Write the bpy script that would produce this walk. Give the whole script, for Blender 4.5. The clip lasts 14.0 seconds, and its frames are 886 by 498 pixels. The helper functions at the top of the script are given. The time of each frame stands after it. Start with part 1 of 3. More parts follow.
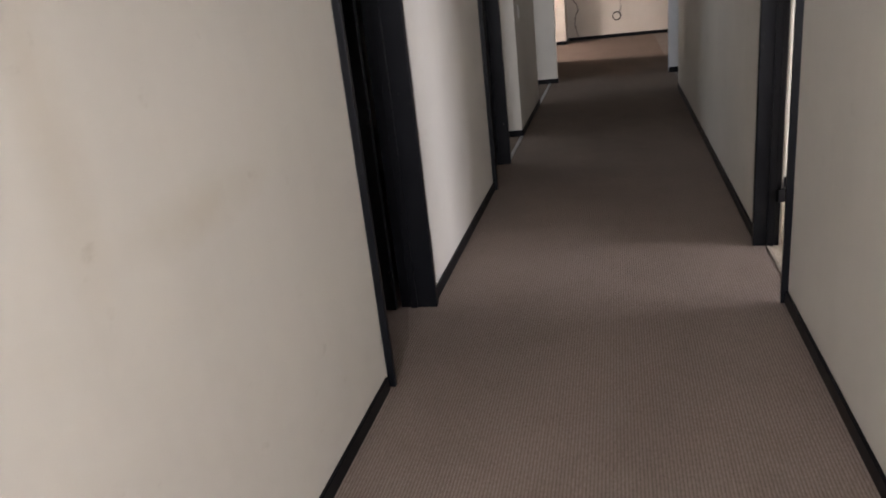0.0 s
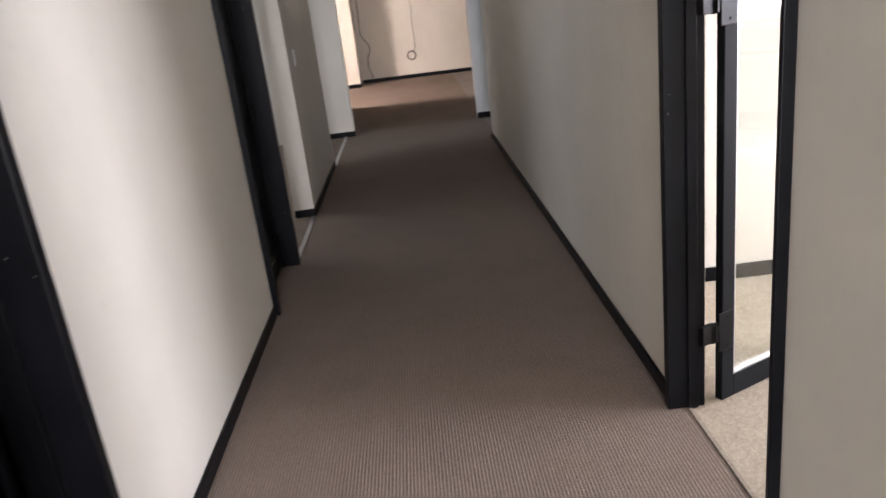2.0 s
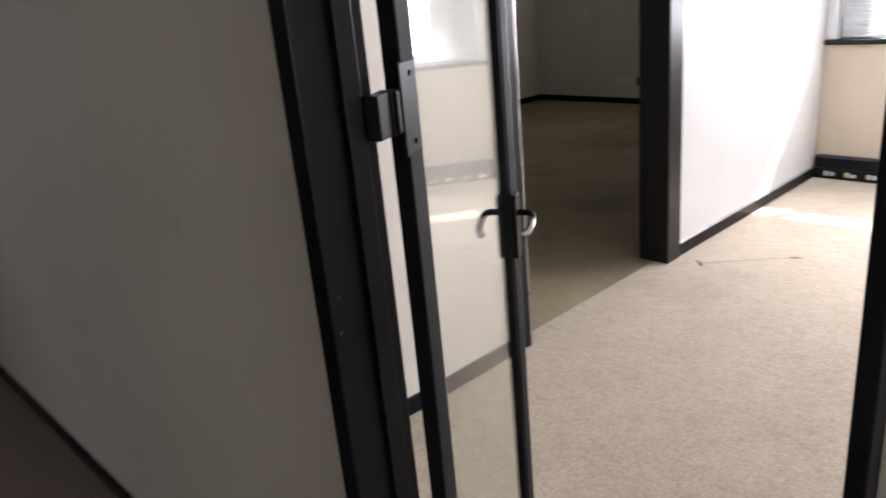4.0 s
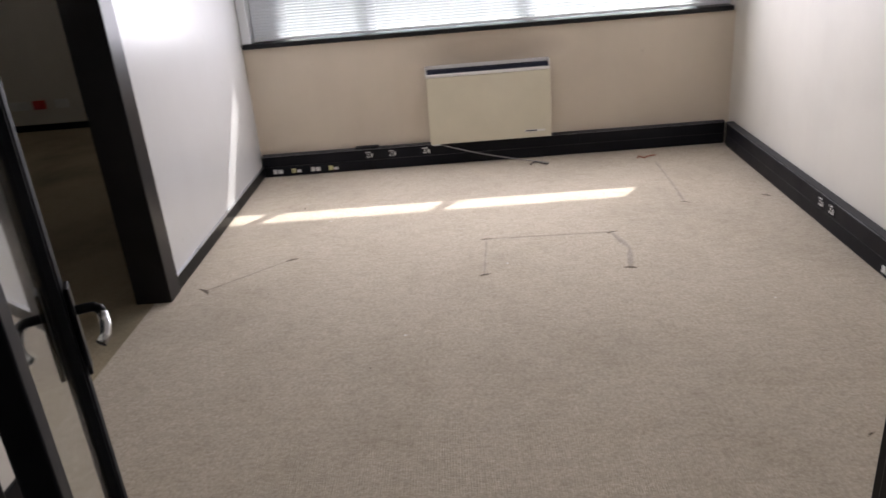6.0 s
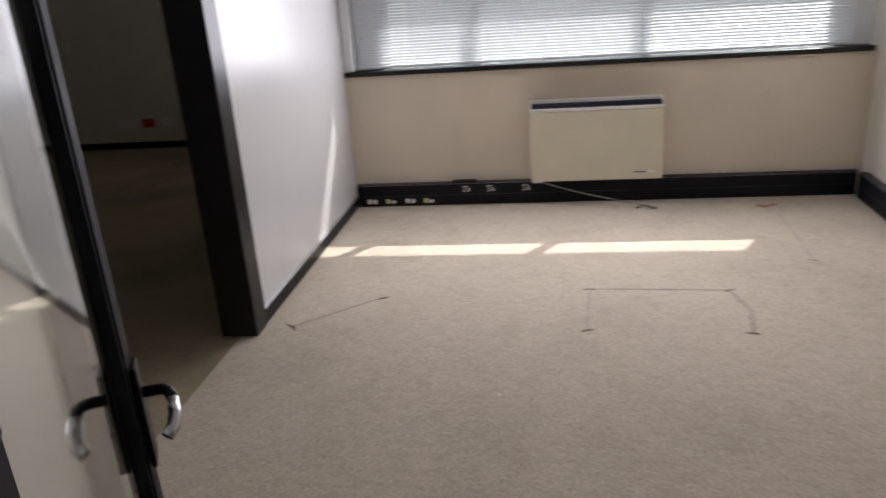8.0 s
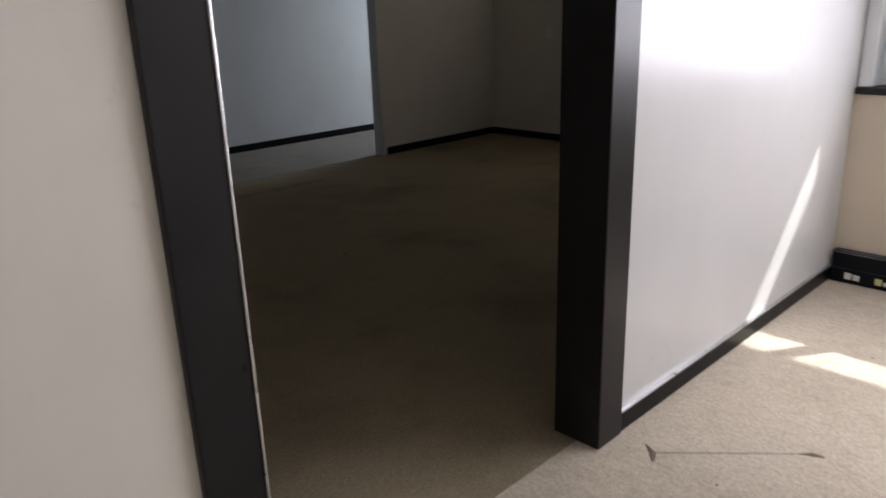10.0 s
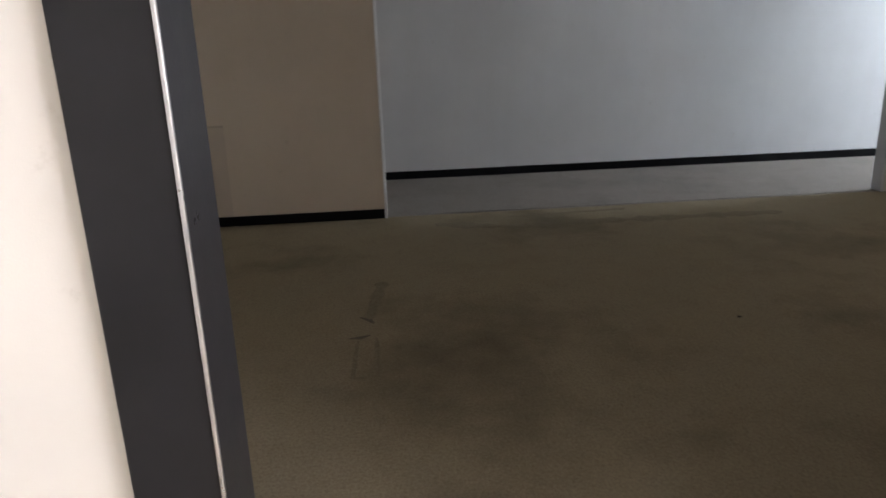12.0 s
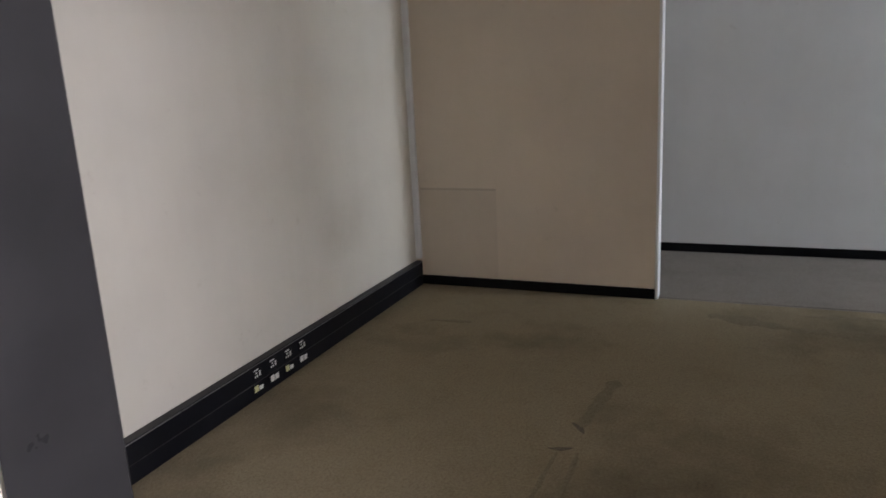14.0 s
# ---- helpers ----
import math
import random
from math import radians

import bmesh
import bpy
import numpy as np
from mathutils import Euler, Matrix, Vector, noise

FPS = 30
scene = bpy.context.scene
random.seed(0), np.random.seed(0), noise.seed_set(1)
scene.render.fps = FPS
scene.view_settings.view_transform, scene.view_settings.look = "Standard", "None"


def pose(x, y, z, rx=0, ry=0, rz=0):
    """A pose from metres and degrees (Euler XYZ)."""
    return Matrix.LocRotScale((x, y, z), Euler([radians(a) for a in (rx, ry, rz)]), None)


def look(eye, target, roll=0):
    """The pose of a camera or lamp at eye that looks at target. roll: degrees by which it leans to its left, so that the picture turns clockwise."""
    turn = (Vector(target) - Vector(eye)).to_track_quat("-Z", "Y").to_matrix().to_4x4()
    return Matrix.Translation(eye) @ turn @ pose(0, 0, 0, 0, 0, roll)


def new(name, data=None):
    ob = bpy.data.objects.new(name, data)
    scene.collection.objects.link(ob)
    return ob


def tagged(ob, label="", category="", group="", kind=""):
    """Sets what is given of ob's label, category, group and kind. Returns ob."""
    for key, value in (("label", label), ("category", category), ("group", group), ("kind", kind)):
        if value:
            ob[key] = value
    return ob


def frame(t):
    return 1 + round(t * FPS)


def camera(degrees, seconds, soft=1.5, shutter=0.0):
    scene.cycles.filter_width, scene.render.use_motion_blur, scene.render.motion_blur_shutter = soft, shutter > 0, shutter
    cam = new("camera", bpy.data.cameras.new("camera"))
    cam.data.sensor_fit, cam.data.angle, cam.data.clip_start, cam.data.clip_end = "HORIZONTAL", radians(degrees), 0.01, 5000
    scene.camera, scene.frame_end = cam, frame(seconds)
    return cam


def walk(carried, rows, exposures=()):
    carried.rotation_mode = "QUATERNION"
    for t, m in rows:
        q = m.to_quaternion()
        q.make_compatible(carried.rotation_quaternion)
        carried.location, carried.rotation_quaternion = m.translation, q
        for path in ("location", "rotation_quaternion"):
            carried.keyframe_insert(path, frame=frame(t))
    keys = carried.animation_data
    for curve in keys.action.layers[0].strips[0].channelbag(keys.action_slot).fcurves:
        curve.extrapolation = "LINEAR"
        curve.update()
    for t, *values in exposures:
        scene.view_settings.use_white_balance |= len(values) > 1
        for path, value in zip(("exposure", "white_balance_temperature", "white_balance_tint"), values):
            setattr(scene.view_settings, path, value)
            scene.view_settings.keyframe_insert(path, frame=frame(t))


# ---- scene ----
cam = camera(61.8, 14.0, 1.6, 0.35)
ROWS = [
    (0, -0.351, -3.403, 1.563, 70.15, 6.12, 12.29),
    (0.5, -0.399, -3.074, 1.562, 71.10, 6.25, 8.18),
    (1, -0.375, -2.658, 1.546, 71.45, 5.69, 5.36),
    (1.5, -0.386, -2.180, 1.562, 71.45, 5.03, 4.22),
    (2, -0.433, -1.605, 1.521, 71.14, 6.53, -3.13),
    (2.2, -0.424, -1.428, 1.513, 71.39, 6.64, -5.16),
    (4.3, -0.201, -0.029, 1.593, 70.56, 5.09, -53.16),
    (4.5, -0.180, 0.056, 1.588, 70.43, 5.28, -58.98),
    (5, -0.138, 0.213, 1.588, 68.36, 6.23, -74.11),
    (5.5, -0.081, 0.269, 1.586, 67.53, 5.36, -83.01),
    (6, -0.021, 0.321, 1.582, 67.44, 4.53, -89.96),
    (6.5, -0.007, 0.410, 1.574, 66.54, 3.95, -97.06),
    (7, 0.003, 0.458, 1.582, 66.72, 3.49, -99.45),
    (7.5, 0.084, 0.438, 1.590, 68.80, 3.45, -94.56),
    (8, 0.239, 0.404, 1.588, 69.96, 3.76, -82.62),
    (8.2, 0.307, 0.408, 1.594, 69.69, 4.50, -77.82),
    (10.3, 1.683, 0.681, 1.429, 72.18, 1.41, -40.36),
    (10.5, 1.796, 0.709, 1.441, 72.37, 1.50, -37.15),
    (11, 2.037, 0.771, 1.453, 73.02, 1.97, -24.17),
    (11.5, 2.271, 0.805, 1.490, 72.90, 2.36, -11.60),
    (12, 2.395, 0.878, 1.479, 72.55, 1.97, -4.47),
    (12.5, 2.548, 1.033, 1.512, 73.09, 1.15, 2.78),
    (13, 2.704, 1.142, 1.531, 74.99, 0.77, 14.27),
    (13.5, 2.867, 1.281, 1.630, 75.12, 0.70, 24.67),
    (14, 2.921, 1.318, 1.646, 76.33, 2.88, 22.36),
]
walk(cam, [(r[0], pose(*r[1:])) for r in ROWS],
     exposures=[(0, 2.45), (1.2, 2.9), (2.2, 3.15), (4.3, 1.85), (5.0, 1.32), (6.5, 1.0), (8.2, 0.8), (10.3, 1.35), (11.5, 2.25), (12.5, 2.85), (14.0, 3.1)])

# ---- light ----
SUN = Vector((1.0, -0.62, 1.1)).normalized()          # towards the sun
world = bpy.data.worlds.new("daylight")
scene.world = world
world.use_nodes = True
wn = world.node_tree
sky = wn.nodes.new("ShaderNodeTexSky")
sky.sky_type, sky.sun_disc = "NISHITA", False
sky.sun_elevation = math.asin(SUN.z)
sky.sun_rotation = math.atan2(SUN.x, SUN.y)
wn.links.new(sky.outputs["Color"], wn.nodes["Background"].inputs["Color"])
wn.nodes["Background"].inputs["Strength"].default_value = 0.08

sun_data = bpy.data.lights.new("sun", "SUN")
sun_data.energy, sun_data.angle, sun_data.color = 5.0, radians(0.5), (1.0, 0.98, 0.97)
sun = new("sun", sun_data)
sun.matrix_world = look(SUN * 30, (0, 0, 0))


def area_lamp(name, eye, target, wide, high, watts, colour):
    """An area lamp: daylight that a window lets in, in its opening, or added fill."""
    data = bpy.data.lights.new(name, "AREA")
    data.shape, data.size, data.size_y, data.energy, data.color = "RECTANGLE", wide, high, watts, colour
    ob = new(name, data)
    ob.matrix_world = look(eye, target)
    return ob


area_lamp("office_window_light", (5.41, 0.08, 1.70), (1.5, 0.38, 1.4), 2.6, 1.2, 45, (0.922, 0.893, 1.0))
area_lamp("annex_window_light", (7.98, 3.9, 2.05), (1.0, 5.2, 4.5), 2.8, 0.6, 5.0, (1.0, 0.90, 0.86))
area_lamp("passage_window_light", (10.9, 7.2, 1.6), (3.0, 7.4, 0.9), 1.1, 1.5, 44, (0.84, 0.90, 1.0))
# added fill before the closed corridor end, which has no window
area_lamp("corridor_fill_light", (-0.2, -6.85, 1.6), (-1.0, -2.0, 1.1), 1.2, 1.4, 44, (0.95, 0.925, 1.0))
area_lamp("lobby_window_light", (-4.4, 10.7, 1.9), (-0.5, 11.6, 0.0), 0.7, 1.2, 40, (1.0, 0.82, 0.76))
area_lamp("side_room_window_light", (-4.4, 5.2, 1.6), (-1.2, 5.0, 0.8), 2.8, 1.3, 6, (0.90, 0.92, 1.0))


# ---- materials ----
def material(name, rough=0.6, metal=0.0):
    m = bpy.data.materials.new(name)
    m.use_nodes = True
    bsdf = m.node_tree.nodes["Principled BSDF"]
    bsdf.inputs["Roughness"].default_value = rough
    bsdf.inputs["Metallic"].default_value = metal
    return m, m.node_tree, bsdf


def coords(nt, scale=(1, 1, 1)):
    c = nt.nodes.new("ShaderNodeTexCoord")
    mp = nt.nodes.new("ShaderNodeMapping")
    mp.inputs["Scale"].default_value = scale
    nt.links.new(c.outputs["Object"], mp.inputs["Vector"])
    return mp.outputs["Vector"]


def noise_tex(nt, vec, scale, detail=4.0, rough=0.6):
    n = nt.nodes.new("ShaderNodeTexNoise")
    n.inputs["Scale"].default_value, n.inputs["Detail"].default_value, n.inputs["Roughness"].default_value = scale, detail, rough
    nt.links.new(vec, n.inputs["Vector"])
    return n.outputs["Fac"]


def ramp(nt, fac, stops):
    r = nt.nodes.new("ShaderNodeValToRGB")
    e = r.color_ramp.elements
    while len(e) < len(stops):
        e.new(0.5)
    for el, (p, c) in zip(e, stops):
        el.position, el.color = p, (*c, 1)
    nt.links.new(fac, r.inputs["Fac"])
    return r.outputs["Color"]


def mix(nt, kind, a, b, fac=1.0):
    n = nt.nodes.new("ShaderNodeMix")
    n.data_type, n.blend_type = "RGBA", kind
    if isinstance(fac, float):
        n.inputs["Factor"].default_value = fac
    else:
        nt.links.new(fac, n.inputs["Factor"])
    nt.links.new(a, n.inputs["A"])
    nt.links.new(b, n.inputs["B"])
    return n.outputs["Result"]


def bump(nt, bsdf, height, strength, distance):
    b = nt.nodes.new("ShaderNodeBump")
    b.inputs["Strength"].default_value, b.inputs["Distance"].default_value = strength, distance
    nt.links.new(height, b.inputs["Height"])
    nt.links.new(b.outputs["Normal"], bsdf.inputs["Normal"])


def tint(c, k):
    return tuple(min(1.0, x * k) for x in c)


def paint(name, colour, rough=0.55, stain=0.10, relief=0.12):
    """Painted or papered wall: faint blotches, drips and a fine roller grain."""
    m, nt, bsdf = material(name, rough)
    v = coords(nt)
    broad = ramp(nt, noise_tex(nt, v, 1.1, 5), [(0.3, tint(colour, 1 - stain)), (0.62, colour)])
    streaks = ramp(nt, noise_tex(nt, coords(nt, (3, 3, 0.35)), 2.2, 4), [(0.34, (0.985, 0.983, 0.98)), (0.55, (1, 1, 1))])
    col = mix(nt, "MULTIPLY", broad, streaks)
    scuff = ramp(nt, noise_tex(nt, v, 9, 6, 0.7), [(0.26, (0.88, 0.87, 0.85)), (0.36, (1, 1, 1))])
    nt.links.new(mix(nt, "MULTIPLY", col, scuff), bsdf.inputs["Base Color"])
    bump(nt, bsdf, noise_tex(nt, v, 260, 3), relief, 0.002)
    return m


def stain(mat, centre, size, colour):
    """A soft, uneven stain on a wall, about a centre, with the half sizes given."""
    nt = mat.node_tree
    bsdf = nt.nodes["Principled BSDF"]
    clean = bsdf.inputs["Base Color"].links[0].from_socket
    tc = nt.nodes.new("ShaderNodeTexCoord")
    mp = nt.nodes.new("ShaderNodeMapping")
    mp.inputs["Scale"].default_value = [1 / k for k in size]
    mp.inputs["Location"].default_value = [-c / k for c, k in zip(centre, size)]
    nt.links.new(tc.outputs["Object"], mp.inputs["Vector"])
    gr = nt.nodes.new("ShaderNodeTexGradient")
    gr.gradient_type = "SPHERICAL"
    nt.links.new(mp.outputs["Vector"], gr.inputs["Vector"])
    mul = nt.nodes.new("ShaderNodeMath")
    mul.operation = "MULTIPLY"
    nt.links.new(gr.outputs["Fac"], mul.inputs[0])
    nt.links.new(noise_tex(nt, tc.outputs["Object"], 5, 4), mul.inputs[1])
    nt.links.new(mix(nt, "MULTIPLY", clean, ramp(nt, mul.outputs[0], [(0.05, (1, 1, 1)), (0.4, colour)])), bsdf.inputs["Base Color"])


def carpet(name, light, dark, ribs, soil=0.88, grain=1.0):
    """Loop pile; ribs along the corridor where ribs is set, otherwise fine rows of loops. Trodden, with stains."""
    m, nt, bsdf = material(name, 0.95)
    bsdf.inputs["Specular IOR Level"].default_value = 0.15
    v = coords(nt)
    broad = ramp(nt, noise_tex(nt, v, 0.9, 6), [(0.30, tint(light, soil)), (0.5, light), (0.72, tint(light, 1.05))])
    patchy = ramp(nt, noise_tex(nt, v, 4.5, 5, 0.7), [(0.3, (0.93, 0.92, 0.90)), (0.52, (1, 1, 1))])
    col = mix(nt, "MULTIPLY", broad, patchy)
    wave = nt.nodes.new("ShaderNodeTexWave")
    wave.bands_direction = "X" if ribs else "Y"
    wave.inputs["Scale"].default_value = 26.0 if ribs else 34.0
    wave.inputs["Distortion"].default_value = 1.0 if ribs else 6.0
    wave.inputs["Detail"].default_value, wave.inputs["Detail Scale"].default_value = 2.0, 6.0
    nt.links.new(v, wave.inputs["Vector"])
    rows = ramp(nt, wave.outputs["Fac"], [(0.15, tint(dark, 1.0 if ribs else 1.5)), (0.6, (1, 1, 1))])
    loops = ramp(nt, noise_tex(nt, v, 75, 5, 0.9), [(0.36, (0.66, 0.64, 0.61)), (0.60, (1.0, 1.0, 1.0))])
    col = mix(nt, "MULTIPLY", col, rows, 0.5 if ribs else 0.2)
    if not ribs:
        tread = ramp(nt, noise_tex(nt, coords(nt, (2.2, 1, 1)), 11, 6, 0.75), [(0.36, (0.80, 0.79, 0.77)), (0.56, (1, 1, 1))])
        col = mix(nt, "MULTIPLY", col, tread, 0.6 * grain)
        tufts = ramp(nt, noise_tex(nt, coords(nt, (1.6, 1, 1)), 42, 2, 0.5), [(0.40, (0.74, 0.73, 0.71)), (0.56, (1, 1, 1))])
        col = mix(nt, "MULTIPLY", col, tufts, 0.32 * grain)
    nt.links.new(mix(nt, "MULTIPLY", col, loops), bsdf.inputs["Base Color"])
    add = nt.nodes.new("ShaderNodeMath")
    nt.links.new(wave.outputs["Fac"], add.inputs[0])
    nt.links.new(noise_tex(nt, v, 240, 3, 0.8), add.inputs[1])
    bump(nt, bsdf, add.outputs[0], 0.45 if ribs else 0.5, 0.004 if ribs else 0.0018)
    return m


def enamel(name, colour, rough, wear, wear_at=0.30, metal=0.0):
    """Painted joinery or plastic with a few chips and smears."""
    m, nt, bsdf = material(name, rough, metal)
    if max(colour) < 0.1:
        bsdf.inputs["Specular IOR Level"].default_value = 0.14
    v = coords(nt)
    base = ramp(nt, noise_tex(nt, v, 3, 5), [(0.3, tint(colour, 0.75 if max(colour) < 0.2 else 0.95)), (0.65, tint(colour, 1.2 if max(colour) < 0.2 else 1.03))])
    chips = ramp(nt, noise_tex(nt, v, 38, 3, 0.5), [(wear_at - 0.02, (0, 0, 0)), (wear_at, (1, 1, 1))])
    plain = nt.nodes.new("ShaderNodeRGB")
    plain.outputs[0].default_value = (*wear, 1)
    nt.links.new(mix(nt, "MIX", plain.outputs[0], base, chips), bsdf.inputs["Base Color"])
    r = nt.nodes.new("ShaderNodeMapRange")
    r.inputs["To Min"].default_value, r.inputs["To Max"].default_value = rough * 0.75, min(1.0, rough * 1.35)
    nt.links.new(noise_tex(nt, v, 6, 5), r.inputs["Value"])
    nt.links.new(r.outputs["Result"], bsdf.inputs["Roughness"])
    bump(nt, bsdf, noise_tex(nt, v, 90, 3), 0.08, 0.002)
    return m


WALL = paint("cream_wall_paint", (0.68, 0.65, 0.585))
stain(WALL, (-1.33, -1.9, 1.12), (0.3, 0.42, 0.10), (0.93, 0.91, 0.87))
stain(WALL, (-1.33, -2.3, 1.45), (0.3, 0.10, 0.6), (0.95, 0.93, 0.90))
stain(WALL, (0.50, 5.4, 0.72), (0.2, 0.5, 0.3), (0.92, 0.91, 0.90))
WALL_GREY = paint("passage_wall_paint", (0.66, 0.68, 0.70))
WALL_BEIGE = paint("beige_wall_paint", (0.64, 0.56, 0.46))
WALL_WINDOW = paint("window_wall_paint", (0.64, 0.56, 0.455))
# soot mark that warm air has left above the heater
nt = WALL_WINDOW.node_tree
bsdf = nt.nodes["Principled BSDF"]
clean = bsdf.inputs["Base Color"].links[0].from_socket
tc = nt.nodes.new("ShaderNodeTexCoord")
mp = nt.nodes.new("ShaderNodeMapping")
mp.inputs["Scale"].default_value = (0.0, 1 / 0.62, 1 / 0.16)
mp.inputs["Location"].default_value = (0.0, -0.05 / 0.62, -0.83 / 0.16)
nt.links.new(tc.outputs["Object"], mp.inputs["Vector"])
gr = nt.nodes.new("ShaderNodeTexGradient")
gr.gradient_type = "SPHERICAL"
nt.links.new(mp.outputs["Vector"], gr.inputs["Vector"])
soot = ramp(nt, gr.outputs["Fac"], [(0.0, (1, 1, 1)), (0.55, (0.74, 0.72, 0.70))])
nt.links.new(mix(nt, "MULTIPLY", clean, soot), bsdf.inputs["Base Color"])
GLOSSY = paint("satin_partition_vinyl", (0.50, 0.495, 0.485), 0.30, 0.05, 0.05)
CEIL = paint("ceiling_paint", (0.72, 0.72, 0.70), 0.8)
CARPET_HALL = carpet("ribbed_brown_carpet", (0.275, 0.222, 0.188), (0.50, 0.48, 0.46), True)
CARPET = carpet("beige_loop_carpet", (0.575, 0.508, 0.415), (0.55, 0.53, 0.50), False)
# the office's beige carpet, soiled, with the annex's shade put into its colour
CARPET_DARK = carpet("soiled_shaded_beige_carpet", (0.34, 0.288, 0.196), (0.55, 0.52, 0.48), False, 0.60, 0.4)
CARPET_GREY = carpet("grey_passage_carpet", (0.30, 0.275, 0.255), (0.55, 0.53, 0.52), False, 0.8, 0.5)
BLACK = enamel("black_joinery_paint", (0.0045, 0.0048, 0.0062), 0.36, (0.45, 0.43, 0.40), 0.235)
BLACK_MATT = enamel("black_powder_coating", (0.008, 0.009, 0.011), 0.6, (0.2, 0.2, 0.2), 0.18)
BLACK_MATT.node_tree.nodes["Principled BSDF"].inputs["Specular IOR Level"].default_value = 0.12
FRAME_GREY = enamel("dark_grey_metal_casing", (0.0135, 0.0133, 0.0142), 0.30, (0.03, 0.03, 0.03), 0.06)
FRAME_GREY.node_tree.nodes["Principled BSDF"].inputs["Specular IOR Level"].default_value = 0.22
TRUNK = enamel("black_plastic_trunking", (0.007, 0.0075, 0.0105), 0.42, (0.10, 0.10, 0.10), 0.24)
TRUNK_LID = enamel("grey_worn_trunking_lid", (0.045, 0.045, 0.047), 0.5, (0.12, 0.12, 0.12), 0.25)
TRUNK_EDGE = enamel("rubbed_plastic_edge", (0.17, 0.17, 0.18), 0.45, (0.05, 0.05, 0.05), 0.42)
ALU = enamel("aluminium", (0.62, 0.63, 0.65), 0.28, (0.35, 0.35, 0.35), 0.22, 1.0)
STEEL = enamel("brushed_steel", (0.55, 0.55, 0.56), 0.22, (0.3, 0.3, 0.3), 0.2, 1.0)
HEATER = enamel("cream_heater_enamel", (0.64, 0.59, 0.46), 0.35, (0.4, 0.36, 0.28), 0.22)
HEATER_TRIM = enamel("white_heater_trim", (0.75, 0.73, 0.70), 0.35, (0.4, 0.4, 0.38), 0.2)
DARK_BLUE = enamel("dark_grille_metal", (0.025, 0.028, 0.045), 0.45, (0.06, 0.06, 0.07), 0.25)
PLASTIC = enamel("white_socket_plastic", (0.72, 0.72, 0.70), 0.35, (0.4, 0.4, 0.38), 0.2)
YELLOWED = enamel("yellowed_socket_plastic", (0.62, 0.60, 0.30), 0.4, (0.4, 0.4, 0.3), 0.2)
RED = enamel("red_socket_plastic", (0.45, 0.02, 0.02), 0.4, (0.3, 0.05, 0.05), 0.2)
RUST = enamel("red_brown_scrap", (0.30, 0.08, 0.04), 0.8, (0.2, 0.1, 0.05), 0.3)
CABLE_DARK = enamel("dark_cable_rubber", (0.06, 0.055, 0.05), 0.5, (0.1, 0.1, 0.1), 0.2)
CABLE_GREY = enamel("grey_cable_plastic", (0.22, 0.215, 0.21), 0.5, (0.3, 0.3, 0.3), 0.2)
WHITE_FRAME = enamel("white_window_frame", (0.74, 0.76, 0.78), 0.35, (0.5, 0.5, 0.5), 0.2)
DOOR_PANEL = enamel("grey_brown_door_panel", (0.32, 0.29, 0.25), 0.45, (0.2, 0.18, 0.16), 0.2)
DENT = carpet("crushed_carpet_pile", (0.455, 0.405, 0.34), (0.5, 0.5, 0.5), False)
DENT_DARK = carpet("stained_carpet_pile", (0.19, 0.16, 0.125), (0.5, 0.5, 0.5), False)
SPECK = enamel("dark_debris", (0.03, 0.025, 0.02), 0.95, (0.15, 0.13, 0.1), 0.3)
CONCRETE = paint("outside_concrete", (0.25, 0.245, 0.235), 0.9, 0.2, 0.4)

SLAT, nt, bsdf = material("white_blind_slat", 0.4)
col = ramp(nt, noise_tex(nt, coords(nt), 4), [(0.3, (0.70, 0.72, 0.75)), (0.7, (0.78, 0.79, 0.80))])
nt.links.new(col, bsdf.inputs["Base Color"])
trans = nt.nodes.new("ShaderNodeBsdfTranslucent")
trans.inputs["Color"].default_value = (0.75, 0.80, 0.88, 1)
both = nt.nodes.new("ShaderNodeMixShader")
both.inputs["Fac"].default_value = 0.22
nt.links.new(bsdf.outputs[0], both.inputs[1])
nt.links.new(trans.outputs[0], both.inputs[2])
nt.links.new(both.outputs[0], nt.nodes["Material Output"].inputs["Surface"])

GLASS, nt, bsdf = material("clear_glass", 0.02)
bsdf.inputs["Base Color"].default_value = (0.93, 0.97, 0.95, 1)
bsdf.inputs["Transmission Weight"].default_value = 1.0
bsdf.inputs["IOR"].default_value = 1.45


# ---- mesh helpers ----
def add_box(bm, lo, hi, bevel=0.0):
    c = [(a + b) / 2 for a, b in zip(lo, hi)]
    s = [abs(b - a) for a, b in zip(lo, hi)]
    made = bmesh.ops.create_cube(bm, size=1.0, matrix=Matrix.Translation(c) @ Matrix.Diagonal((*s, 1)))["verts"]
    if bevel:
        edges = list({e for v in made for e in v.link_edges})
        bmesh.ops.bevel(bm, geom=edges, offset=min(bevel, min(s) * 0.45), segments=2, affect="EDGES", profile=0.5)


def box(lo, hi, bevel=0.0):
    bm = bmesh.new()
    add_box(bm, lo, hi, bevel)
    return bm


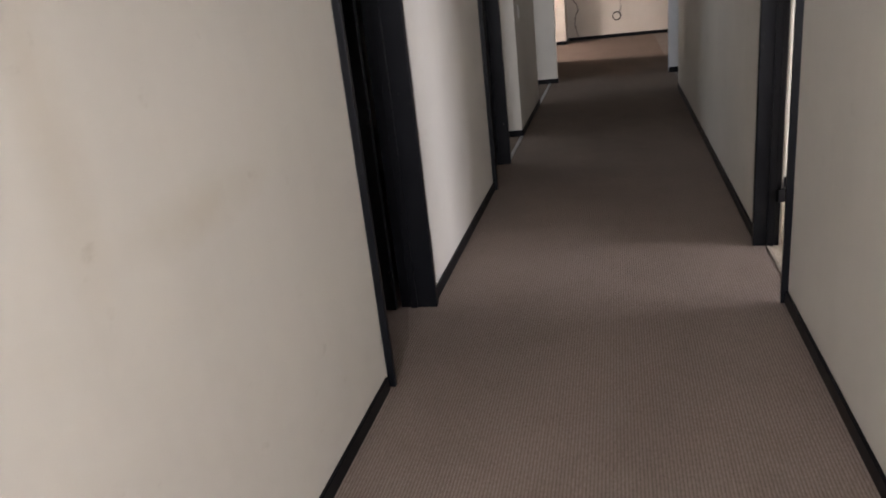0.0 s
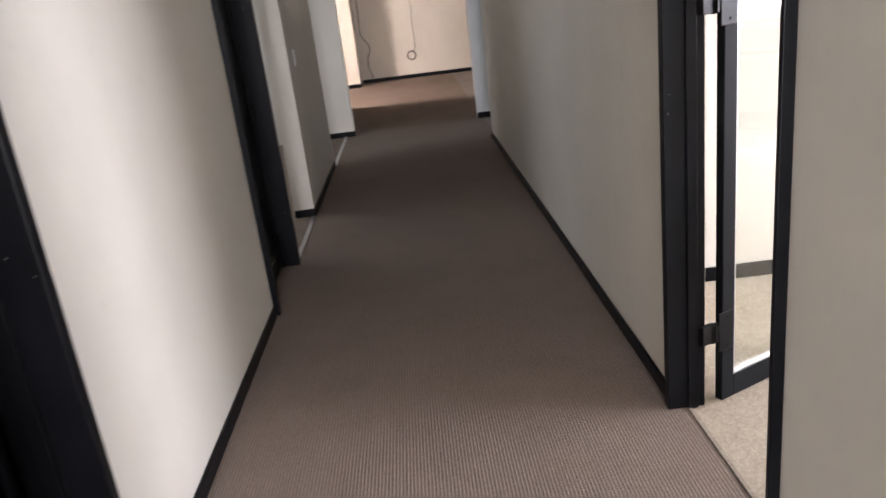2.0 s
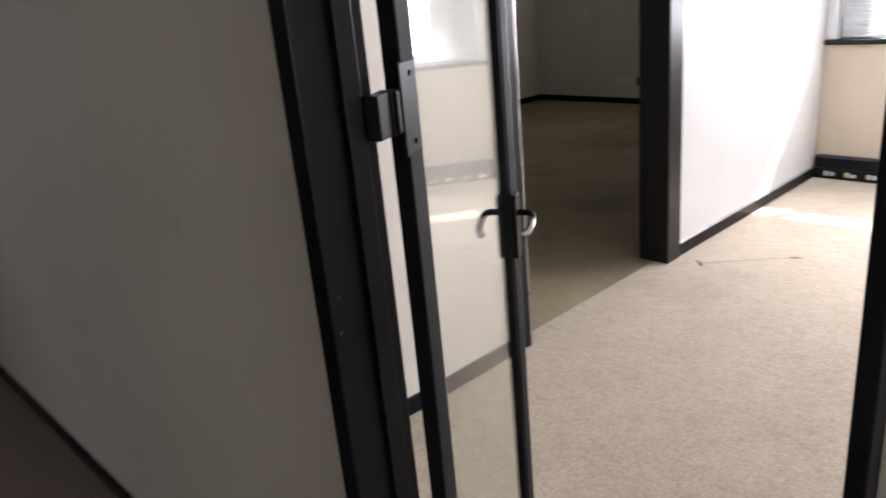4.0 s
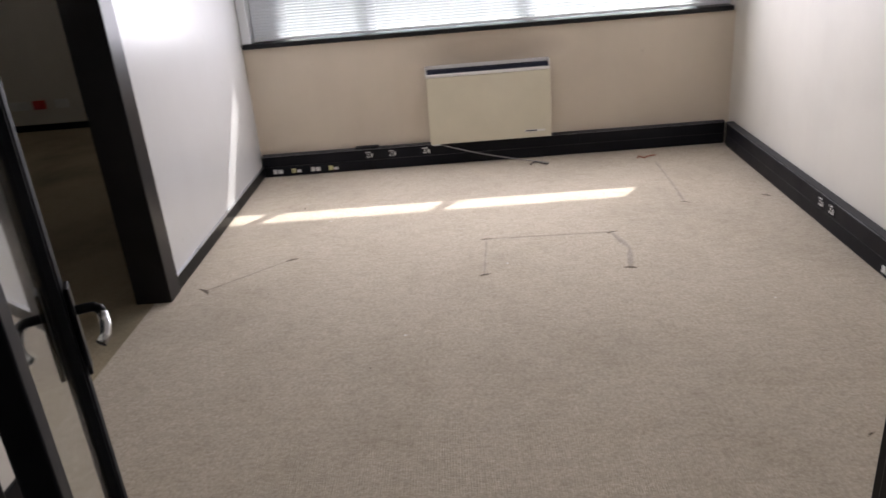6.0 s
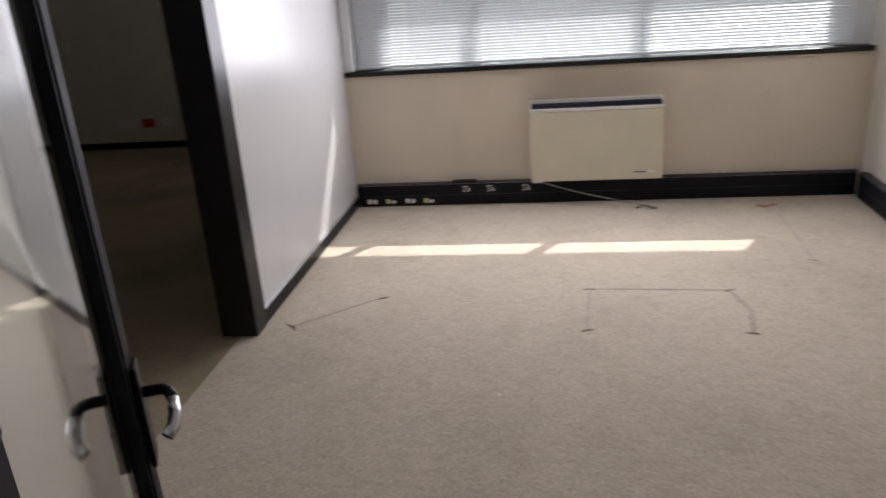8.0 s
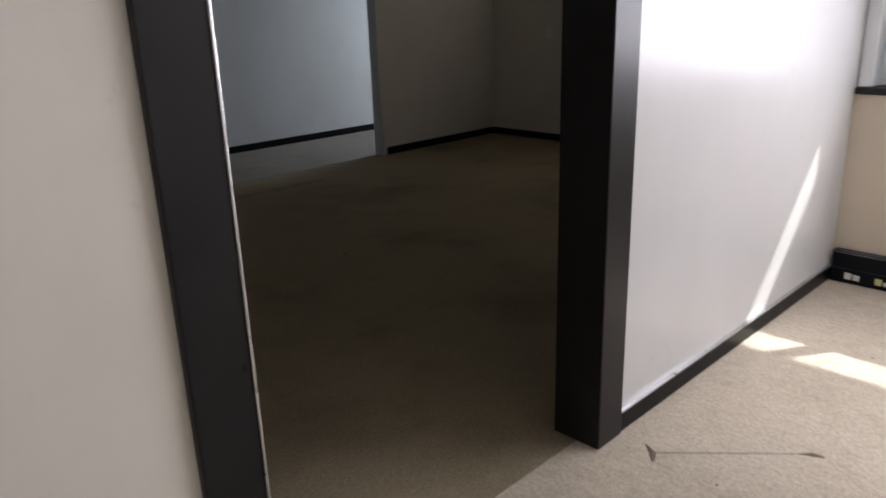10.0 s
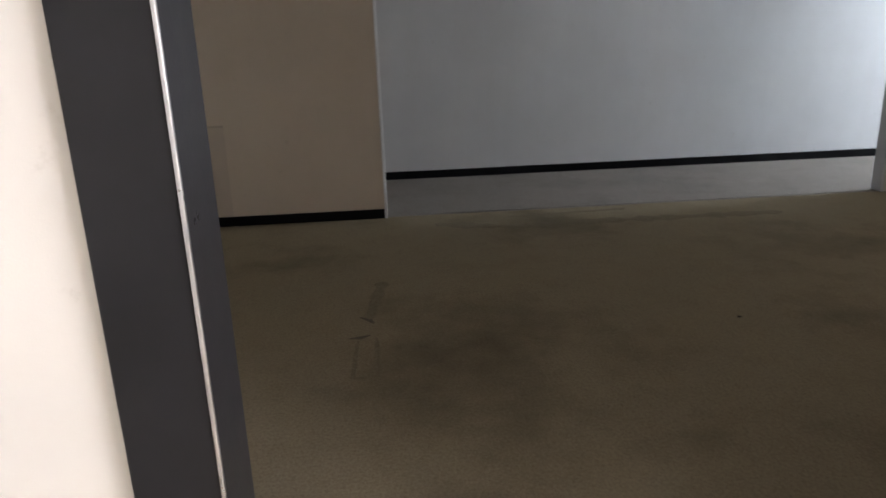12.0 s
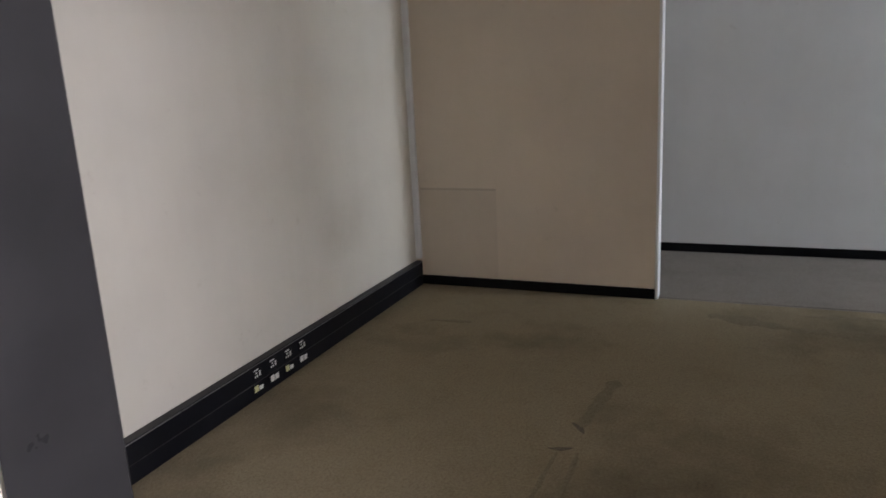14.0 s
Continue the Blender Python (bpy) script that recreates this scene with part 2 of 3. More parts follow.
def tube(points, radius, sides=10):
    """A round tube along points."""
    bm = bmesh.new()
    pts = [Vector(p) for p in points]
    rings = []
    for i, p in enumerate(pts):
        d = (pts[min(i + 1, len(pts) - 1)] - pts[max(i - 1, 0)]).normalized()
        up = Vector((0, 0, 1)) if abs(d.z) < 0.9 else Vector((1, 0, 0))
        a = d.cross(up).normalized()
        b = d.cross(a)
        rings.append([bm.verts.new(p + radius * (math.cos(k * math.tau / sides) * a + math.sin(k * math.tau / sides) * b)) for k in range(sides)])
    for r0, r1 in zip(rings, rings[1:]):
        for k in range(sides):
            f = bm.faces.new((r0[k], r0[(k + 1) % sides], r1[(k + 1) % sides], r1[k]))
            f.smooth = True
    bm.faces.new(rings[0][::-1])
    bm.faces.new(rings[-1])
    return bm


def mesh_of(name, bm, mat):
    bmesh.ops.recalc_face_normals(bm, faces=bm.faces)
    me = bpy.data.meshes.new(name)
    bm.to_mesh(me)
    bm.free()
    me.materials.append(mat)
    return me


def part(name, bm, mat, parent, label=""):
    ob = new(name, mesh_of(name, bm, mat))
    ob.parent = parent
    return tagged(ob, label)


def setting(name, bm, mat, label, category):
    return tagged(new(name, mesh_of(name, bm, mat)), label, category, kind="structure")


def thing(name, m, label, category, group="", kind=""):
    ob = new(name)
    ob.empty_display_size = 0.1
    ob.matrix_world = m
    return tagged(ob, label, category, group, kind)


H = 2.62            # ceiling height
DOOR_TOP = 2.08


def wall(name, lo, hi, mat, label):
    return setting(name, box((*lo, 0), (*hi, H)), mat, label, "wall")


def head_wall(name, lo, hi, mat, label, z=DOOR_TOP + 0.06):
    return setting(name, box((*lo, z), (*hi, H)), mat, label, "wall")


# ---- floors and ceiling ----
setting("floor_corridor", box((-4.6, -7.0, -0.1), (0.43, 14.6, 0.0)), CARPET_HALL, "brown-grey ribbed carpet, worn, along the corridor", "floor")
setting("floor_office", box((0.43, -2.2, -0.1), (5.67, 1.92, 0.0)), CARPET, "beige loop-pile carpet with furniture dents", "floor")
setting("floor_annex", box((0.43, 1.92, -0.1), (8.2, 6.48, 0.0)), CARPET_DARK, "soiled beige loop-pile carpet of the annex, its shade put into the colour", "floor")
setting("floor_passage", box((0.43, 6.48, -0.1), (11.2, 14.6, 0.0)), CARPET_GREY, "grey-beige carpet strip of the cross passage", "floor")
setting("ceiling", box((-4.8, -7.2, H), (5.675, 14.8, H + 0.15)), CEIL, "plain white ceiling", "ceiling")
setting("ceiling_annex", box((5.675, 1.85, H), (11.4, 14.8, H + 0.15)), CEIL, "plain white ceiling over annex and passage", "ceiling")
setting("ground", box((-600, -600, -3.6), (600, 600, -3.4)), CONCRETE, "pale paved ground outside, one storey below", "ground")

# ---- corridor walls ----
XR0, XR1 = 0.385, 0.508       # wall between corridor and rooms
XL0, XL1 = -1.42, -1.315      # far side wall of the corridor
wall("wall_corridor_right_near", (XR0, -7.0), (XR1, -0.031), WALL, "cream painted corridor wall before the office door")
wall("wall_corridor_right_far", (XR0, 0.778), (XR1, 6.46), WALL, "cream painted corridor wall beyond the office door")
head_wall("wall_office_door_head", (XR0, -0.052), (XR1, 0.778), WALL, "wall above the office door")
wall("wall_corridor_left_near", (XL0, -7.0), (XL1, -0.832), WALL, "scuffed cream corridor wall with faint stains")
wall("wall_corridor_left_mid", (XL0, -0.002), (XL1, 2.10), WALL, "cream corridor wall between two black door frames")
wall("wall_corridor_left_screen", (XL0 - 0.05, 4.09), (XL1, 5.93), WALL, "cream wall panel with a light switch")
wall("wall_stub_left", (-1.54, 7.67), (-1.21, 7.81), WALL, "narrow white wall stub at the corridor end")
wall("wall_side_room_front", (-4.6, 7.67), (-1.54, 7.81), WALL, "plain wall of the side room")
wall("wall_side_room_return", (-4.6, 2.95), (XL0 - 0.02, 3.05), WALL, "white return wall of the open side room")
wall("wall_corridor_end", (-4.6, -7.1), (XR1, -7.0), WALL, "plain wall closing the corridor behind")
wall("wall_left_outer", (-4.7, -7.1), (-4.6, 14.6), WALL, "plain outer wall")
head_wall("wall_left_door_head", (XL0, -0.847), (XL1, -0.002), WALL, "wall above a corridor door")
head_wall("wall_left_door_head_far", (XL0, 2.10), (XL1, 3.0), WALL, "wall above a second corridor door")
head_wall("wall_side_room_head", (XL0, 3.0), (XL1, 4.09), WALL, "wall above the side room opening", 2.3)

# ---- lobby at the far end ----
wall("wall_lobby_far", (-1.42, 14.1), (5.0, 14.3), WALL, "pale far wall of the lobby with hanging cables")
wall("wall_lobby_jog", (-4.6, 13.4), (-1.42, 14.3), WALL, "pale lobby wall set forward")
# unseen, added so that the lit lobby carpet begins at its end
wall("wall_lobby_light_block", (-1.66, 7.81), (-1.56, 10.3), WALL, "unseen wall added to block the lobby light before y 10.3")
wall("wall_lobby_right", (5.0, 8.0), (5.1, 14.2), WALL, "plain lobby wall")

# ---- annex and passage walls ----
wall("wall_annex_beige", (XR1, 6.46), (2.33, 6.57), WALL_BEIGE, "beige end wall with a faded rectangular patch")
wall("wall_annex_stub", (6.36, 6.46), (8.05, 6.57), WALL, "white partition stub at the passage opening")
wall("wall_passage", (0.36, 7.88), (11.2, 8.0), WALL_GREY, "grey-white passage wall lit from a window")
wall("wall_passage_inner", (8.05, 6.46), (11.2, 6.57), WALL_GREY, "plain inner wall of the passage")
wall("wall_passage_end", (11.0, 6.57), (11.2, 7.88), WALL_GREY, "plain end wall of the passage")
setting("wall_annex_window", box((8.05, 1.85, 0), (8.25, 6.46, 1.75)), WALL, "shaded wall under the annex window", "wall")
setting("wall_annex_window_top", box((8.05, 1.85, 2.4), (8.25, 6.46, H)), WALL, "wall above the annex window", "wall")

# unseen opening; the panel is added to keep sun off the annex floor
ob = thing("window_annex", pose(0, 0, 0), "unseen high annex window, closed by a panel added against the sun", "window", kind="structure")
part("sun_block", box((8.12, 1.995, 1.75), (8.14, 6.46, 2.4)), WALL_GREY, ob)
part("window_frame", box((8.06, 1.995, 1.75), (8.24, 6.46, 1.79), 0.004), WALL_GREY, ob)

# ---- office walls ----
PY0, PY1 = 1.85, 1.995
wall("wall_partition_near", (XR1, PY0), (1.995, PY1), WALL, "cream partition beside the inner doorway")
wall("wall_partition_far", (3.49, PY0), (8.05, PY1), GLOSSY, "satin white partition with sun glare")
head_wall("wall_partition_head", (1.995, PY0), (3.49, PY1), WALL, "wall above the inner doorway")
ob = setting("wall_office_right", box((0, -0.1, 0), (5.2, 0, H)), WALL, "cream office side wall", "wall")
ob.matrix_world = pose(XR1, -1.525, 0, 0, 0, -2.43)
XW = 5.555
SILL = 1.0
setting("wall_office_window", box((XW, -2.1, -0.1), (XW + 0.12, PY0, SILL - 0.03)), WALL_WINDOW, "beige wall under the window with a heat mark above the heater", "wall")
setting("wall_office_window_top", box((XW, -2.1, 2.45), (XW + 0.12, PY0, H)), WALL_WINDOW, "wall above the window", "wall")
setting("wall_office_facade", box((XW + 0.12, -3.0, -3.4), (XW + 0.26, 1.85, SILL - 0.06)), CONCRETE, "concrete facade under the window", "wall")
setting("roof_canopy", box((XW + 0.12, -4.0, 2.62), (XW + 1.275, 1.85, 2.74)), CONCRETE, "concrete canopy over the window", "roof")


# ---- skirting ----
def skirting(lo, hi, h=0.065):
    """A painted skirting board with a rounded top edge; given by its plan."""
    setting("baseboard", box((*lo, 0), (*hi, h), 0.004), BLACK, "black painted skirting board", "skirting")


S = 0.014
skirting((XR0 - S, -7.0), (XR0, -0.031))
skirting((XR0 - S, 0.818), (XR0, 6.46))
skirting((XL1, -7.0), (XL1 + S, -0.857))
skirting((XL1, 0.001), (XL1 + S, 2.09))
skirting((XL1, 4.07), (XL1 + S, 5.93))
skirting((XL0 - 0.05, 4.09 - S), (XL1 - 0.001, 4.09), 0.06)
skirting((-1.54, 7.67 - S), (-1.196, 7.67))
skirting((-1.21, 7.67), (-1.21 + S, 7.81))
skirting((0.36, 7.88 - S), (11.0, 7.88), 0.075)
skirting((-1.42, 14.1 - S), (5.0, 14.1), 0.075)
skirting((-4.6, 13.4 - S), (-1.406, 13.4), 0.075)
skirting((-1.42, 13.4), (-1.406, 14.086), 0.075)
skirting((0.545, 6.46 - S), (2.33, 6.46), 0.075)
skirting((6.40, 6.46 - S), (8.05, 6.46), 0.075)
skirting((8.05 - S, PY1), (8.05, 6.446), 0.075)
skirting((3.49, PY0 - S), (XW, PY0), 0.075)
skirting((XR1, PY0 - S), (1.99, PY0), 0.075)
skirting((XR1, 0.86), (XR1 + S, PY0 - S), 0.075)
skirting((3.49, PY1), (8.036, PY1 + S), 0.075)
setting("trim_partition_top_lip", box((3.49, PY0 - 0.016, 0.075), (XW, PY0, 0.083), 0.002), ALU, "thin grey strip on the partition skirting", "trim")
setting("trim_column_edge", box((2.33, 6.45, 0.0), (2.352, 6.575, H), 0.004), WHITE_FRAME, "white edge strip of the beige wall", "trim")
setting("trim_stub_edge", box((6.335, 6.45, 0.0), (6.36, 6.575, H), 0.004), WALL_GREY, "grey edge strip of the partition stub", "trim")
setting("trim_floor_strip", box((XL1 - 0.02, 3.01, 0.0), (XL1 + 0.012, 4.07, 0.006), 0.002), ALU, "worn metal floor strip at the side room opening", "trim")
setting("trim_side_room_floor_strip", box((XL1 - 0.02, 5.94, 0.0), (XL1 + 0.015, 7.65, 0.006), 0.002), ALU, "worn metal floor strip at the corridor end", "trim")
setting("trim_carpet_joint", box((2.352, 6.50, 0.0), (6.335, 6.53, 0.003), 0.001), CARPET_GREY, "joint between two carpets at the passage", "trim")
setting("trim_office_threshold", box((0.425, 0.0, 0.0), (0.44, 0.73, 0.004), 0.001), DENT, "carpet joint in the office doorway", "trim")


# ---- door frames ----
def door_frame(name, m, width, depth, face, mat, label, near, top=DOOR_TOP):
    """A door lining. Local x runs along the wall through the opening, y through the wall."""
    ob = thing(name, m, label, "door frame", kind="structure")
    p = 0.03
    part("jamb", box((-near, -p, 0), (0, depth + p, top), 0.003), mat, ob)
    part("jamb", box((width, -p, 0), (width + face, depth + p, top), 0.003), mat, ob)
    part("head", box((-near, -p, top), (width + face, depth + p, top + face), 0.003), mat, ob)
    part("door_stop", box((0, depth * 0.55, 0), (0.012, depth * 0.55 + 0.035, top - 0.001), 0.002), mat, ob)
    part("door_stop", box((width - 0.012, depth * 0.55, 0), (width, depth * 0.55 + 0.035, top - 0.001), 0.002), mat, ob)
    return ob


door_frame("door_frame", pose(XR0, -0.012, 0) @ Matrix(((0, 1, 0, 0), (1, 0, 0, 0), (0, 0, 1, 0), (0, 0, 0, 1))), 0.745, 0.074, 0.042, BLACK,
                      "black painted frame of the office door, chipped", 0.018)
door_frame("door_frame", pose(XL1, -0.807, 0) @ Matrix(((0, -1, 0, 0), (1, 0, 0, 0), (0, 0, 1, 0), (0, 0, 0, 1))), 0.765, 0.13, 0.04, BLACK,
           "black painted frame of a door that stands open", 0.024)
door_frame("door_frame", pose(XL1, 2.143, 0) @ Matrix(((0, -1, 0, 0), (1, 0, 0, 0), (0, 0, 1, 0), (0, 0, 0, 1))), 0.78, 0.13, 0.04, BLACK,
           "black painted frame round a dark closed door", 0.03)

# inner doorway: wide dark grey casing with a bright metal edge
ob = thing("door_frame_inner", pose(0, 0, 0), "dark grey metal casing of the open inner doorway", "door frame", kind="structure")
for x0, x1 in ((1.995, 2.125), (3.35, 3.49)):
    part("jamb", box((x0, PY0 - 0.02, 0), (x1, PY1 + 0.02, DOOR_TOP), 0.004), FRAME_GREY, ob)
part("head", box((1.995, PY0 - 0.02, DOOR_TOP), (3.49, PY1 + 0.02, DOOR_TOP + 0.06), 0.004), FRAME_GREY, ob)
part("metal_edge", box((2.121, PY0 - 0.024, 0), (2.128, PY0 - 0.016, DOOR_TOP - 0.002), 0.002), ALU, ob, "thin bright metal edge")


# ---- doors ----
def hinge(parent, x, z):
    h = part("hinge", tube([(x, -0.004, z - 0.036), (x, -0.004, z + 0.036)], 0.012), BLACK, parent, "black steel hinge")
    part("hinge_leaf", box((x + 0.014, -0.025, z - 0.075), (x + 0.085, -0.019, z + 0.075), 0.003), BLACK, h)
    part("hinge_arm", box((x, -0.022, z - 0.034), (x + 0.045, 0.004, z + 0.034), 0.003), BLACK, h)
    part("hinge_plate", box((x - 0.05, -0.012, z - 0.035), (x - 0.002, 0.012, z + 0.035), 0.003), BLACK, h)
    for k in (-0.055, 0.055):
        part("screw", tube([(x + 0.055, -0.0275, z + k), (x + 0.055, -0.024, z + k)], 0.0045, 8), BLACK_MATT, h)


def lever(parent, x, z, side):
    """A bent steel lever handle on one face of the door."""
    y = -0.022 if side < 0 else 0.014
    h = part("handle", tube([(x, y, z), (x, y + side * 0.024, z), (x, y + side * 0.036, z - 0.001), (x - 0.008, y + side * 0.045, z - 0.004),
                             (x - 0.022, y + side * 0.049, z - 0.012)], 0.009, 12), BLACK, parent, "black lever with a bright steel end")
    part("lever_end", tube([(x - 0.021, y + side * 0.049, z - 0.011), (x - 0.045, y + side * 0.050, z - 0.022), (x - 0.064, y + side * 0.046, z - 0.032),
                            (x - 0.074, y + side * 0.036, z - 0.040)], 0.0098, 12), STEEL, h, "bent satin steel end")
    part("handle_plate", box((x - 0.022, min(y, y + side * 0.008), z - 0.12), (x + 0.024, max(y, y + side * 0.008), z + 0.05), 0.003), BLACK, h)


ANG = 26.6
W = 0.71
leaf = thing("door_glazed", pose(0.520, 0.736, 0.012, 0, 0, ANG), "glazed office door in a black metal frame, standing open", "door")
T, T2 = 0.02, 0.012
part("stile", box((0.024, -T, 0), (0.085, T2, 2.05), 0.003), BLACK_MATT, leaf)
part("stile", box((W - 0.06, -T, 0), (W, T2, 2.05), 0.003), BLACK_MATT, leaf)
part("rail", box((0.085, -T, 0), (W - 0.06, T2, 0.085), 0.003), BLACK_MATT, leaf)
part("rail", box((0.085, -T, 1.96), (W - 0.06, T2, 2.05), 0.003), BLACK_MATT, leaf)
for x, bead in ((0.086, ALU), (W - 0.069, BLACK_MATT)):
    part("glazing_bead", box((x, -T + 0.004, 0.086), (x + 0.008, T2 - 0.004, 1.959), 0.001), bead, leaf)
part("glazing_bead", box((0.094, -T + 0.004, 0.086), (W - 0.07, T2 - 0.004, 0.094), 0.001), ALU, leaf)
pane = part("pane", box((0.094, -0.003, 0.094), (W - 0.069, 0.003, 1.959)), GLASS, leaf, "clear glass")
pane.visible_shadow = False
part("edge_strip", box((W, -0.019, 0.02), (W + 0.003, -0.012, 2.03), 0.001), ALU, leaf, "bright metal edge strip")
lock = part("lock_plate", box((W + 0.003, -0.011, 0.88), (W + 0.006, 0.011, 1.095), 0.001), STEEL, leaf)
part("latch", box((W + 0.006, -0.006, 0.96), (W + 0.014, 0.006, 0.985), 0.002), STEEL, lock)
lever(leaf, W - 0.035, 1.025, -1)
lever(leaf, W - 0.035, 1.025, 1)
for z in (0.28, 1.40, 1.85):
    hinge(leaf, -0.012, z)


def panel_door(m, width, mat, label):
    """A flush door in the lining: black stiles and rails round a sunk panel."""
    d = thing("door_panelled", m, label, "door")
    part("stile", box((0, -0.02, 0), (0.075, 0.02, 2.06), 0.003), BLACK, d)
    part("stile", box((width - 0.075, -0.02, 0), (width, 0.02, 2.06), 0.003), BLACK, d)
    part("rail", box((0.075, -0.02, 0), (width - 0.075, 0.02, 0.075), 0.003), BLACK, d)
    part("rail", box((0.075, -0.02, 0.10), (width - 0.075, 0.02, 0.16), 0.003), BLACK, d)
    part("kick_gap", box((0.075, -0.006, 0.075), (width - 0.075, 0.006, 0.10)), DOOR_PANEL, d)
    part("rail", box((0.075, -0.02, 1.96), (width - 0.075, 0.02, 2.06), 0.003), BLACK, d)
    part("panel", box((0.075, -0.008, 0.16), (width - 0.075, 0.008, 1.96)), mat, d, "plain sunk panel")
    for z in (0.18, 1.0, 1.80):
        h = part("hinge", tube([(width + 0.004, 0.026, z - 0.04), (width + 0.004, 0.026, z + 0.04)], 0.008), BLACK, d, "black steel hinge with bright screws")
        for k in (-0.03, 0.03):
            part("screw", tube([(width - 0.012, 0.019, z + k), (width - 0.012, 0.0225, z + k)], 0.004, 8), STEEL, h)
    return d


panel_door(pose(XL1 - 0.175 - 0.745, -0.072, 0.006) @ Matrix.Diagonal((1, -1, 1, 1)), 0.745, DOOR_PANEL, "black-framed door with a pale panel, standing open into a dark room")
panel_door(pose(XL1 - 0.105, 2.151, 0.006, 0, 0, 90) @ Matrix.Diagonal((1, -1, 1, 1)), 0.76, BLACK, "closed black door in a black frame")

# ---- office window ----
win = thing("window_office", pose(0, 0, 0), "long office window in a white frame above a dark sill", "window", kind="structure")
YA, YB = 1.80, -1.60
X0, X1 = XW + 0.13, XW + 0.19
for y0, y1 in ((1.52, YA + 0.05), (0.86, 0.93), (-0.32, -0.25), (YB - 0.15, YB + 0.09)):
    part("window_frame", box((X0, y0, SILL - 0.02), (X1, y1, 2.45), 0.006), WHITE_FRAME, win)
for z0, z1 in ((SILL - 0.055, SILL + 0.005), (2.39, 2.45)):
    part("window_frame", box((X0, YB, z0), (X1 - 0.001, YA, z1), 0.006), WHITE_FRAME, win)
for y0, y1 in ((0.93, 1.52), (-0.25, 0.86), (YB + 0.09, -0.32)):
    p = part("pane", box((X0 + 0.026, y0, SILL + 0.005), (X0 + 0.032, y1, 2.39)), GLASS, win, "clear glass")
    p.visible_shadow = False
part("window_sill", box((XW - 0.025, -1.72, SILL - 0.035), (XW + 0.125, PY0 - 0.002, SILL), 0.006), FRAME_GREY, win, "dark painted sill board")
part("window_reveal", box((XW + 0.005, PY0 - 0.07, SILL), (XW + 0.12, PY0 - 0.004, 2.45), 0.004), WHITE_FRAME, win, "white boxed reveal")


def blind(y0, y1, bottom):
    """A venetian blind: bottom rail, tilted slats and ladder cords."""
    b = thing("venetian_blind", pose(XW + 0.055, (y0 + y1) / 2, 0), "white aluminium venetian blind, lowered, slats half open", "blind", "blinds in the office window")
    w = (y1 - y0) / 2
    part("bottom_rail", box((-0.013, -w, bottom), (0.013, w, bottom + 0.018), 0.003), WHITE_FRAME, b)
    part("head_rail", box((-0.02, -w, 2.38), (0.02, w, 2.42), 0.003), WHITE_FRAME, b)
    bm = bmesh.new()
    vs = []
    for k in range(5):
        u = k / 4 - 0.5
        vs.append((u * 0.023, 0.0022 * (1 - (2 * u) ** 2)))
    rows = [[bm.verts.new((x, y, z)) for x, z in vs] for y in (-w, w)]
    for k in range(4):
        bm.faces.new((rows[0][k], rows[0][k + 1], rows[1][k + 1], rows[1][k]))
    me = mesh_of("slat", bm, SLAT)
    z = bottom + 0.034
    while z < 2.37:
        s = new("slat", me)
        s.parent = b
        s.matrix_local = pose(0, 0, z, 0, -45 + random.uniform(-2, 2), 0)
        z += 0.0205
    for y in (-w + 0.15, 0.0, w - 0.15):
        part("ladder_cord", tube([(-0.012, y, bottom + 0.018), (-0.012, y, 2.38)], 0.001, 5), WHITE_FRAME, b)
        part("ladder_cord", tube([(0.012, y, bottom + 0.018), (0.012, y, 2.38)], 0.001, 5), WHITE_FRAME, b)


blind(-1.60, 1.76, SILL + 0.012)

# ---- heater ----
HY0, HY1, HZ0, HZ1 = -0.385, 0.528, 0.172, 0.742
heater = thing("panel_heater", pose(XW, (HY0 + HY1) / 2, HZ0), "cream wall-mounted electric panel heater over black trunking", "heater")
hw, hh, hd = (HY1 - HY0) / 2, HZ1 - HZ0, 0.105
part("front_panel", box((-hd, -hw, 0), (-hd + 0.012, hw, hh - 0.075), 0.004), HEATER, heater)
part("casing", box((-hd + 0.012, -hw + 0.004, 0.004), (-0.002, hw - 0.004, hh - 0.075), 0.003), HEATER, heater)
part("upper_band", box((-hd - 0.001, -hw, hh - 0.073), (-hd + 0.010, hw, hh - 0.050), 0.004), HEATER_TRIM, heater, "white band")
for y0, y1 in ((-hw, -hw + 0.012), (hw - 0.012, hw)):
    part("end_cap", box((-hd + 0.012, y0, hh - 0.075), (-0.002, y1, hh), 0.003), HEATER_TRIM, heater)
part("back_edge", box((-0.016, -hw + 0.012, hh - 0.075), (-0.002, hw - 0.012, hh), 0.003), HEATER_TRIM, heater)
gr = part("grille", box((-hd + 0.014, -hw + 0.012, hh - 0.07), (-0.016, hw - 0.012, hh - 0.045)), DARK_BLUE, heater, "dark outlet grille")
for k in range(7):
    x = -hd + 0.02 + k * 0.011
    part("grille_bar", box((x, -hw + 0.012, hh - 0.045), (x + 0.003, hw - 0.012, hh - 0.025)), DARK_BLUE, gr)
part("maker_plate", box((-hd - 0.002, -hw + 0.05, 0.045), (-hd, -hw + 0.20, 0.060), 0.0005), HEATER_TRIM, heater, "small pale name strip")
part("plate_bar", box((-hd - 0.0028, -hw + 0.11, 0.048), (-hd - 0.002, -hw + 0.195, 0.057)), DARK_BLUE, heater)
part("switch_box", box((-hd + 0.02, hw - 0.075, -0.014), (-0.02, hw - 0.01, 0.004), 0.003), PLASTIC, heater)

